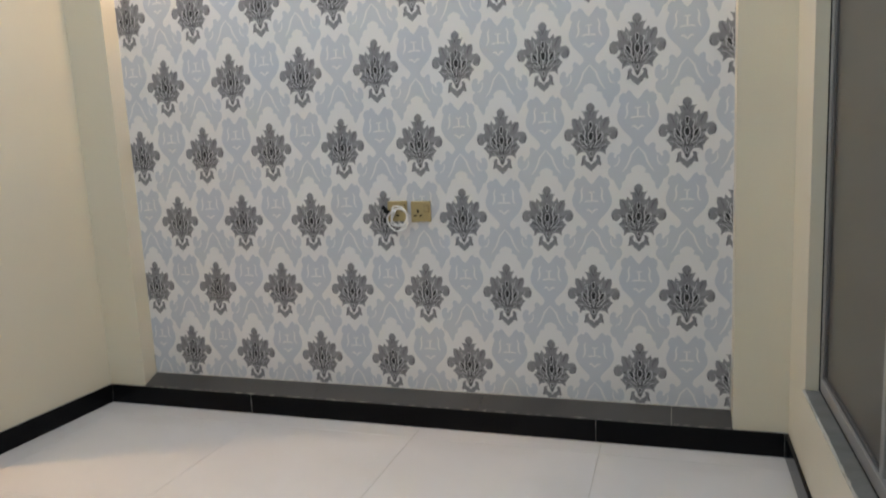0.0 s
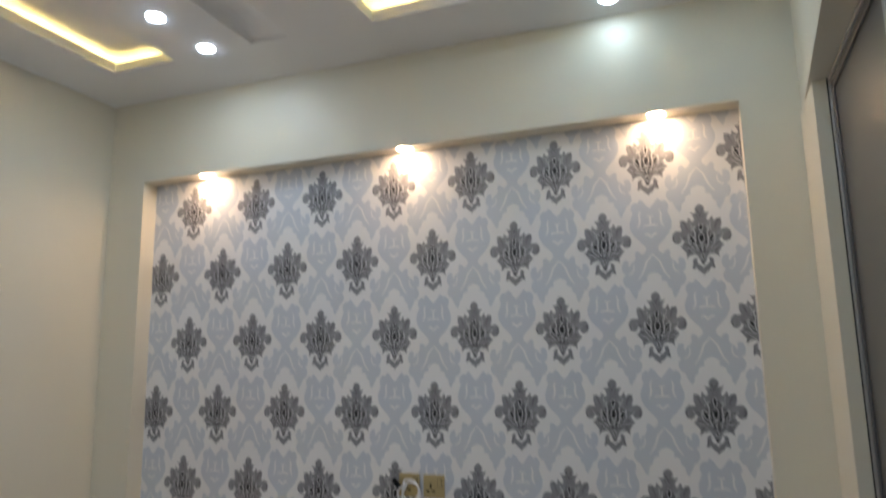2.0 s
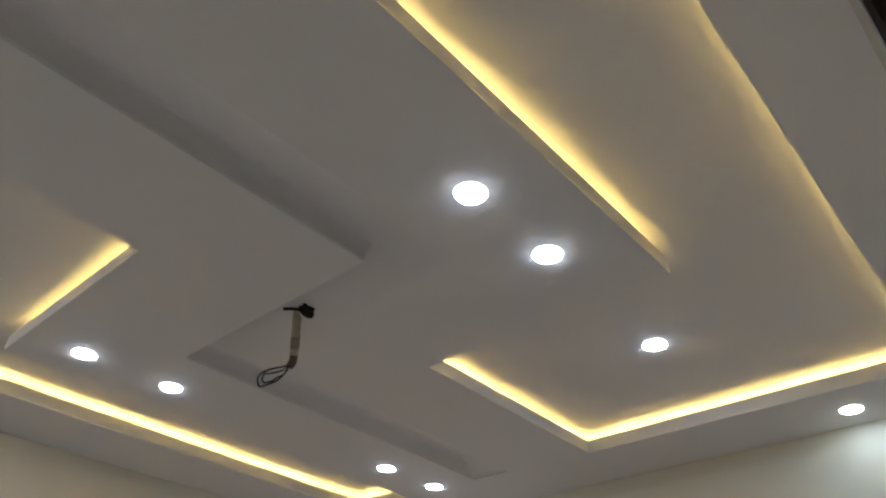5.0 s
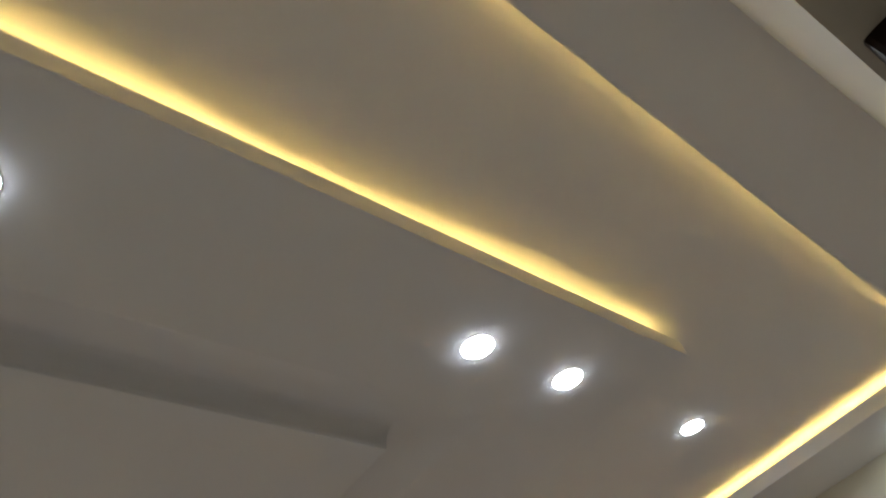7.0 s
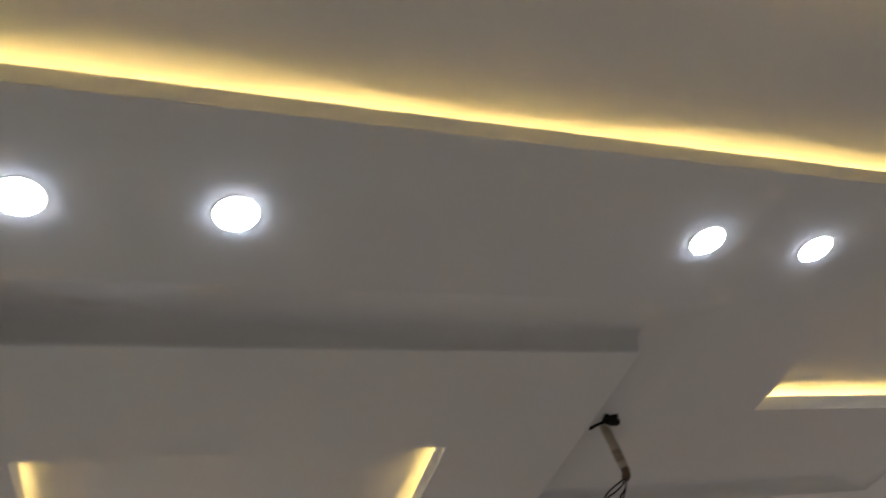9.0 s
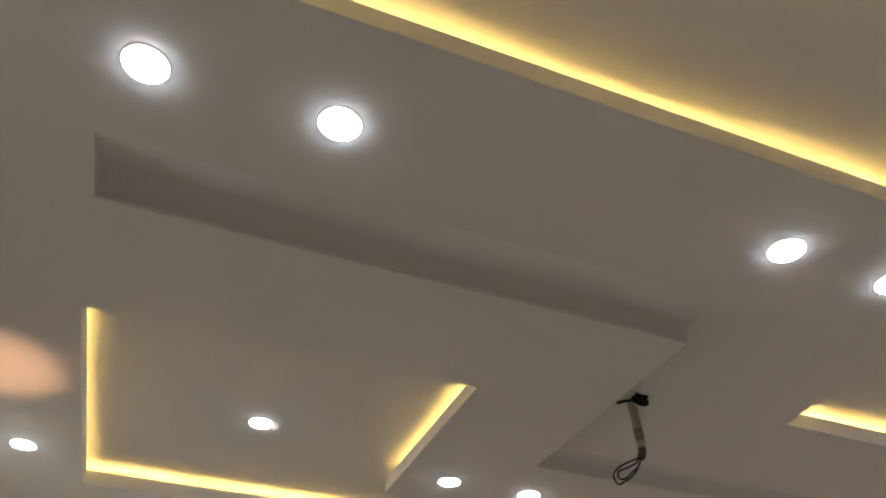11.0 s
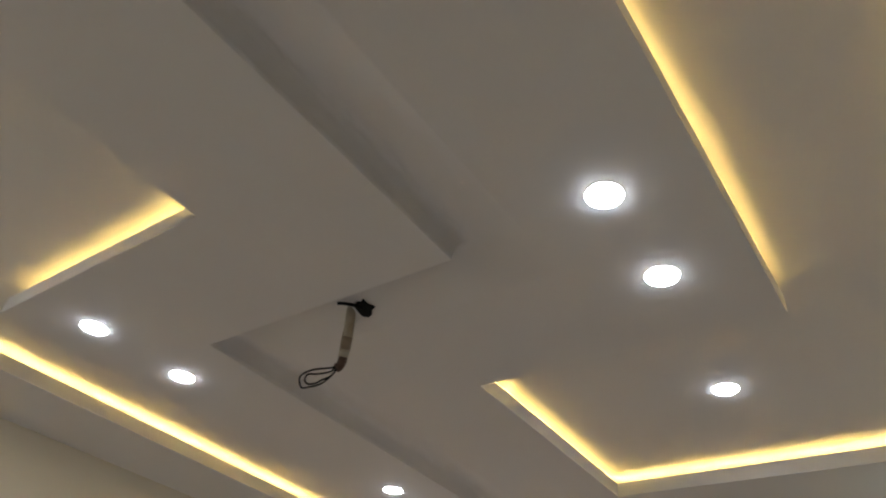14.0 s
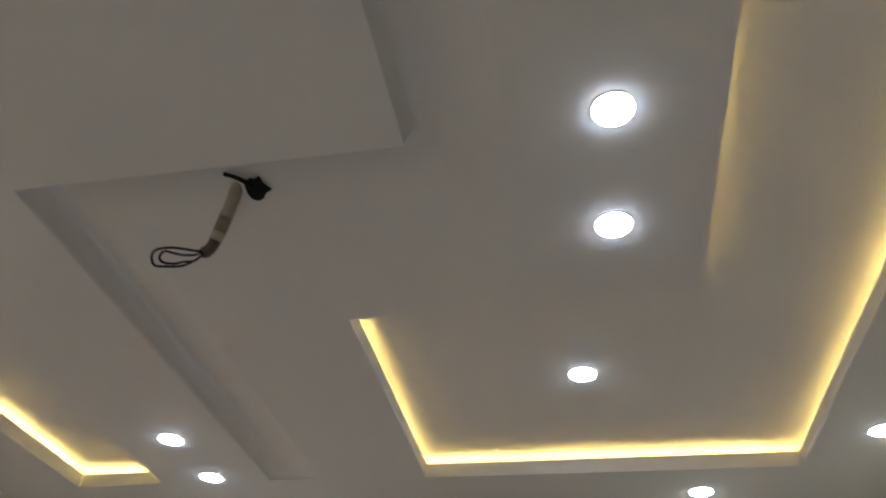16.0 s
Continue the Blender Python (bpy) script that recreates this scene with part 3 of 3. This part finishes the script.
def pale_figure():
    bm = bmesh.new()
    flat_shape(bm, mirrored(FIGURE), -0.0012)
    y = -0.0017
    for sg in (-1, 1):
        for pts, w in (([(.033, .112), (.040, .098), (.037, .080), (.039, .064), (.047, .052)], .0034), ([(0, .058), (.012, .059), (.026, .056)], .0032), ([(0, .092), (.006, .092), (.012, .093)], .0024),
                       ([(0, .012), (.006, .020), (.013, .026), (.022, .024)], .0038), ([(0, -.050), (.012, -.064), (.024, -.078), (.030, -.098), (.040, -.120), (.056, -.142)], .0036), ([(.070, -.084), (.068, -.100), (.076, -.116), (.090, -.122)], .0028)):
            stroke(bm, [(sg * a, b) for a, b in pts], w, y, 1)
    stroke(bm, [(0, .092), (0, .076), (0, .058)], .0036, y, 1)
    return bm


def clipped(bm, x, z):
    """Cuts a shape standing at (x, z) to the edges of the papered panel."""
    bm.normal_update()
    bmesh.ops.triangulate(bm, faces=bm.faces[:])
    for co, no in (((NX0 + 0.002 - x, 0, 0), (-1, 0, 0)), ((NX1 - 0.002 - x, 0, 0), (1, 0, 0)), ((0, 0, NZ1 - 0.002 - z), (0, 0, 1)), ((0, 0, NZ0 + 0.003 - z), (0, 0, -1))):
        bmesh.ops.bisect_plane(bm, geom=bm.verts[:] + bm.edges[:] + bm.faces[:], plane_co=co, plane_no=no, clear_outer=True)
    return bm


PITCH, RISE, ROW3 = 0.345, 0.3085, 0.875
whole = figure = None
for row in range(0, 9):
    z = ROW3 + RISE * (row - 3)
    shift = 0.0 if row % 2 else 0.5
    for c in range(-1, 9):
        x = PITCH * (c + shift - 3)
        if NX0 - 0.09 < x < NX1 + 0.09 and NZ0 - 0.11 < z < NZ1 + 0.11:
            if NX0 + 0.105 < x < NX1 - 0.105 and NZ0 + 0.135 < z < NZ1 - 0.135:
                if whole is None:
                    o = part("leaf_motif", leaf_motif(), [DARK, INK, TRACE, SHADE], paper)
                    whole = o.data
                else:
                    o = new("leaf_motif", whole)
                    o.parent = paper
            else:
                o = part("leaf_motif", clipped(leaf_motif(), x, z), [DARK, INK, TRACE, SHADE], paper)
            o.location = (x, 0, z)
        x += PITCH / 2
        if NX0 - 0.10 < x < NX1 + 0.10 and NZ0 - 0.15 < z < NZ1 + 0.16:
            if NX0 + 0.13 < x < NX1 - 0.13 and NZ0 + 0.185 < z < NZ1 - 0.178:
                if figure is None:
                    o = part("scroll_figure", pale_figure(), [PALE, PAPER], paper)
                    figure = o.data
                else:
                    o = new("scroll_figure", figure)
                    o.parent = paper
            else:
                o = part("scroll_figure", clipped(pale_figure(), x, z), [PALE, PAPER], paper)
            o.location = (x, 0, z)

# ---- sockets with a coil of cable ----
def socket(x, z):
    base = new("socket_outlet")
    base.location = (x, -0.0005, z)
    part("plate", bevelled(-0.043, -0.009, -0.043, 0.043, 0.0, 0.043, 0.003), GOLD, base, "champagne gold plate")
    for name, a, b, w, h in (("pin_hole", -0.012, 0.002, 0.0035, 0.0075), ("pin_hole", -0.024, -0.017, 0.006, 0.0032), ("pin_hole", 0.0, -0.017, 0.006, 0.0032)):
        part(name, bevelled(a - w, -0.0098, b - h, a + w, -0.0085, b + h, 0.0005, 1), BLACK, base)
    part("switch_gap", bevelled(0.0155, -0.0094, -0.0015, 0.0355, -0.0085, 0.0275, 0.0003, 1), BLACK, base, "thin dark gap round the switch")
    part("switch", bevelled(0.017, -0.0125, 0.0, 0.034, -0.0085, 0.026, 0.002), GOLD, base, "small rocker switch")
    return tagged(base, "champagne gold double plate socket on the papered wall", "socket", "wall sockets")


socket(0.166, 0.905)
s2 = socket(0.063, 0.908)
coil = new("cable_coil")
loops = [(0.066 + r * math.cos(a) + dx, -0.020 - 0.004 * k + 0.003 * math.sin(2 * a), 0.884 + r * 0.98 * math.sin(a) + dz)
         for k, (r, dx, dz) in enumerate(((0.042, 0.0, 0.004), (0.036, 0.010, 0.0), (0.046, 0.004, -0.012))) for a in [2.6 + 6.28318 * i / 10 for i in range(10)]]
part("cable", tube([(0.034, -0.030, 0.903), (0.048, -0.030, 0.898), (0.060, -0.026, 0.910)] + loops[2:-3], 0.0036), WHITE, coil, "white looped flex")
part("connector", tube([(0.033, -0.031, 0.903), (0.021, -0.032, 0.915), (0.006, -0.030, 0.930)], 0.0095, 10), BLACK, coil, "black plug end")
tagged(coil, "coil of white cable with a black end hanging from a socket", "cable")

# ---- fan outlet in the groove ----
outlet = new("fan_outlet")
outlet.location = (0.0, -1.690, H + 0.025)
# A solid black block; the hole's darkness is put into its colour.
bm = bmesh.new()
ragged = [(.000, -.016), (.010, -.022), (.020, -.019), (.030, -.024), (.036, -.010), (.052, .004), (.038, .010), (.032, .020), (.020, .024), (.008, .018), (.002, .006)]
under, over = [bm.verts.new((x, y, -0.006)) for x, y in ragged], [bm.verts.new((x, y, 0.012)) for x, y in ragged]
bm.faces.new(under[::-1])
bm.faces.new(over)
for q in range(len(ragged)):
    bm.faces.new((under[q - 1], under[q], over[q], over[q - 1]))
bmesh.ops.rotate(bm, matrix=Matrix.Rotation(radians(-24), 3, "X"), verts=bm.verts)
part("opening_dark", bm, BLACK, outlet, "ragged black block painting the dark of the hole in the plaster")
part("hook_bar", tube([(-0.032, -0.040, 0.006), (-0.016, -0.034, 0.004), (0.002, -0.020, 0.002), (0.018, -0.006, -0.004)], 0.0044), BLACK, outlet, "dark steel hook")
part("pipe", tube([(-0.020, -0.004, 0.022), (-0.022, 0.0, -0.006), (-0.030, 0.010, -0.038), (-0.036, 0.016, -0.056)], 0.0122, 14), PIPE, outlet, "dusty pale plastic conduit")
part("sleeve", tube([(-0.034, 0.014, -0.046), (-0.040, 0.020, -0.066), (-0.046, 0.026, -0.084)], 0.0128, 14), TAPE, outlet, "brown taped sleeve")
part("joint", tube([(-0.046, 0.026, -0.083), (-0.052, 0.031, -0.100)], 0.0126, 14), PIPE, outlet, "pale dusty collar")
part("tape", tube([(-0.051, 0.030, -0.098), (-0.058, 0.036, -0.108), (-0.066, 0.038, -0.118), (-0.072, 0.034, -0.124)], 0.0112, 12), RUST, outlet, "dark brown taped cable end")
for w, d, q in ((0.004, 0.0, 0.0), (-0.006, 0.006, 0.012)):
    part("wire", tube([(-0.068, 0.036, -0.116), (-0.084, 0.030, -0.126 + w), (-0.104, 0.014 + d, -0.132 + w), (-0.122 + q, 0.002 + d, -0.138 + w), (-0.137 + q, -0.008 + d, -0.146), (-0.140 + q, -0.010 + d, -0.162),
                       (-0.130 + q, -0.006 + d, -0.178 - w), (-0.112 + q, 0.002 + d, -0.176 - w), (-0.094, 0.018, -0.164 - w), (-0.080, 0.030, -0.146), (-0.068, 0.036, -0.122)], 0.0023), BLACK, outlet, "thin black wire loop")
tagged(outlet, "open fan outlet with conduit and loose black wires", "fan outlet")

# ---- window in the right wall ----
win = new("window_1")
win.matrix_world = MR
tagged(win, "aluminium sliding window with dark glass at night", "window", "", "structure")
a, b, s0, s1 = WIN
FD, FW, FB = 0.041, 0.016, 0.057


def frame_bar(name, x0, y0, z0, x1, y1, z1, mat=ALU, parent=None, label=""):
    return part(name, bevelled(x0, y0, z0, x1, y1, z1, 0.003), mat, parent or win, label)


frame_bar("window_frame", a + 0.003, FD, s0 + 0.012, a + FW, FD + 0.07, s1 - 0.003)
frame_bar("window_frame", b - FW, FD, s0 + 0.012, b - 0.003, FD + 0.07, s1 - 0.003)
frame_bar("window_frame", a + FW, FD, s0 + 0.012, b - FW, FD + 0.07, s0 + FB)
frame_bar("window_frame", a + FW, FD, s1 - FW, b - FW, FD + 0.07, s1 - 0.003)
half = (a + b) / 2
for k, (u, v, d) in enumerate(((a + FW, half + 0.02, FD + 0.006), (half - 0.02, b - FW, FD + 0.032))):
    sash = new("sash")
    sash.parent = win
    for x0, x1, z0, z1 in ((u, u + 0.026, s0 + FB, s1 - FW), (v - 0.026, v, s0 + FB, s1 - FW), (u + 0.026, v - 0.026, s0 + FB, s0 + FB + 0.012), (u + 0.026, v - 0.026, s1 - FW - 0.028, s1 - FW)):
        frame_bar("sash_bar", x0, d, z0, x1, d + 0.022, z1, ALU if x1 == v and k == 0 else DARKALU, sash)
    bm = bmesh.new()
    box(bm, u + 0.02, d + 0.006, s0 + FB + 0.006, v - 0.02, d + 0.011, s1 - FW - 0.02)
    part("pane", bm, GLASS, sash, "dark glass pane")
# Black strips put the shaded joint between reveal and frame into colour.
for x in (a + 0.0005, b - 0.0035):
    part("shadow_gap", bevelled(x, FD - 0.003, s0 + 0.014, x + 0.003, FD + 0.004, s1, 0.0004, 1), BLACK, win, "thin black strip painting the shaded gap")
part("window_sill", bevelled(a + 0.003, -0.003, s0 - 0.001, b - 0.003, FD + 0.02, s0 + 0.014, 0.003), SILL, win, "grey stone sill with rough cement edges")
part("shadow_gap", bevelled(a + 0.004, FD - 0.002, s0 + 0.0145, b - 0.004, FD + 0.004, s0 + 0.0185, 0.0004, 1), BLACK, win, "thin black strip painting the shaded gap")
edge = cement_line("cement_bead", (0, 0, 0), (b - a - 0.006, 0, 0), 0.006, win)
edge.matrix_parent_inverse.identity()
edge.location = (a + 0.003, -0.003, s0 + 0.012)

# entry doorway in the right wall, and an added, unseen hall shell that closes it off
entry = new("door_2")
entry.matrix_world = ME
tagged(entry, "dark stained wooden frame of the entry doorway", "door frame", "", "structure")
e0, e1, et = ENTRY
for x0, x1, z0, z1, d in ((e0 - 0.03, e0 + 0.045, 0.0, et + 0.02, 0.006), (e1 - 0.045, e1 + 0.03, 0.0, et + 0.02, 0.006), (e0 + 0.045, e1 - 0.045, et - 0.05, et + 0.02, 0.13)):
    part("jamb", bevelled(x0, d, z0, x1, 0.18, z1, 0.004), WOOD, entry)
bm = bmesh.new()
box(bm, 2.3, -3.56, 0, 2.4, -1.5, 2.95)
box(bm, 1.55, -1.6, 0, 2.3, -1.5, 2.95)
box(bm, 1.5, -3.56, 0, 2.3, -3.46, 2.95)
obj("wall_unseen_hall", bm, WALL, None, "plain walls of an unseen hall added to close the doorway", "structure", "wall")
bm = bmesh.new()
box(bm, 1.8, -3.56, 2.95, 2.4, -1.5, 3.1)
obj("ceiling_unseen_hall", bm, CEILING, None, "plain ceiling of an unseen hall added to close the doorway", "structure", "ceiling")
bm = bmesh.new()
box(bm, 1.8, -3.56, -0.12, 2.4, -1.5, 0.0)
obj("floor_unseen_hall", bm, TILE, None, "plain floor of an unseen hall added to close the doorway", "structure", "floor")

# ---- doorway in the left wall, seen open to a washroom ----
door = new("door_1")
door.matrix_world = ML
tagged(door, "dark stained wooden door frame standing open", "door frame", "", "structure")
d0, d1, dt = LL - DOOR[1], LL - DOOR[0], DOOR[2]
for x0, x1, z0, z1 in ((d0 - 0.02, d0 + 0.055, 0.0, dt + 0.015), (d1 - 0.055, d1 + 0.02, 0.0, dt + 0.015), (d0 + 0.055, d1 - 0.055, dt - 0.06, dt + 0.015)):
    part("jamb", bevelled(x0, -0.012, z0, x1, 0.15, z1, 0.004), WOOD, door)
for x0, x1, z0, z1 in ((d0 + 0.055, d0 + 0.068, 0.0, dt - 0.06), (d1 - 0.068, d1 - 0.055, 0.0, dt - 0.06)):
    part("stop", bevelled(x0, 0.05, z0, x1, 0.15, z1, 0.002), WOOD, door)

# washroom shell
bm = bmesh.new()
y0, y1, x0 = -2.6, -0.3, -3.2
box(bm, x0 - 0.1, y0 - 0.1, 0, x0, y1 + 0.1, 2.6)
box(bm, x0, y1, 0, -1.62, y1 + 0.1, 2.6)
box(bm, x0, y0 - 0.1, 0, -1.72, y0, 2.6)
obj("wall_washroom", bm, BATH, None, "warm lit cream washroom walls above tiling", "structure", "wall")
bm = bmesh.new()
box(bm, x0 - 0.1, y0 - 0.1, 2.6, -1.66, y1 + 0.1, 2.7)
obj("ceiling_washroom", bm, CEILING, None, "plain white washroom ceiling", "structure", "ceiling")
bm = bmesh.new()
box(bm, x0 - 0.1, y0 - 0.1, -0.12, -1.8, y1 + 0.1, 0.0)
obj("floor_washroom", bm, TILE, None, "plain tiled washroom floor", "structure", "floor")
dado = new("tile_dado")
tagged(dado, "beige washroom wall tiles up to door height", "wall tiles", "", "structure")
tm = None
for k in range(5):
    for q in range(6):
        z = 0.01 + q * 0.321
        for m in (pose(x0, y1 - 0.46 * (k + 1), z, 0, 0, 90), pose(x0 + 0.46 * k, y1, z)):
            if k > 2 and abs(m.translation.y - y1) < 1e-6:
                continue
            if tm is None:
                o = part("tile", bevelled(0.001, -0.009, 0, 0.458, 0, 0.319, 0.001, 1), BATHTILE, dado)
                tm = o.data
            else:
                o = new("tile", tm)
                o.parent = dado
            o.matrix_world = m
lamp = downlight(0.09, 0.002, WARMROOM, "round warm ceiling lamp in the washroom", "washroom lamps")
lamp.location = (-2.4, -1.3, 2.6)

# ---- two unseen warm wall lamps, assumed from the round patches of light on the ceiling ----
def wall_lamp(m):
    base = new("wall_lamp")
    part("back_plate", bevelled(-0.04, -0.012, -0.06, 0.04, 0.0, 0.06, 0.003), BLACK, base, "dark plate")
    part("arm", tube([(0, -0.01, 0), (0, -0.04, 0), (0, -0.062, 0)], 0.008), BLACK, base)
    shade = lathe([(0.044, -0.11), (0.05, -0.11), (0.05, 0.11), (0.047, 0.11), (0.047, -0.105), (0, -0.105)])
    bmesh.ops.translate(shade, vec=(0, -0.11, 0), verts=shade.verts)
    part("shade", shade, AMBER, base, "open-topped frosted amber glass tube")
    bulb = lathe([(0, -0.085), (0.018, -0.085), (0.022, -0.095), (0.014, -0.104)], 24)
    bmesh.ops.translate(bulb, vec=(0, -0.11, 0), verts=bulb.verts)
    part("bulb", bulb, SCONCE, base, "glowing warm bulb")
    base.matrix_world = m
    return tagged(base, "unseen frosted amber tubular wall lamp, assumed, throwing warm light upwards", "wall lamp", "wall lamps")


wall_lamp(pose(-0.40, -3.42, 2.05, 0, 0, 180))
wall_lamp(pose(-1.546, -2.45, 2.05, 0, 0, 90 - 1.7))
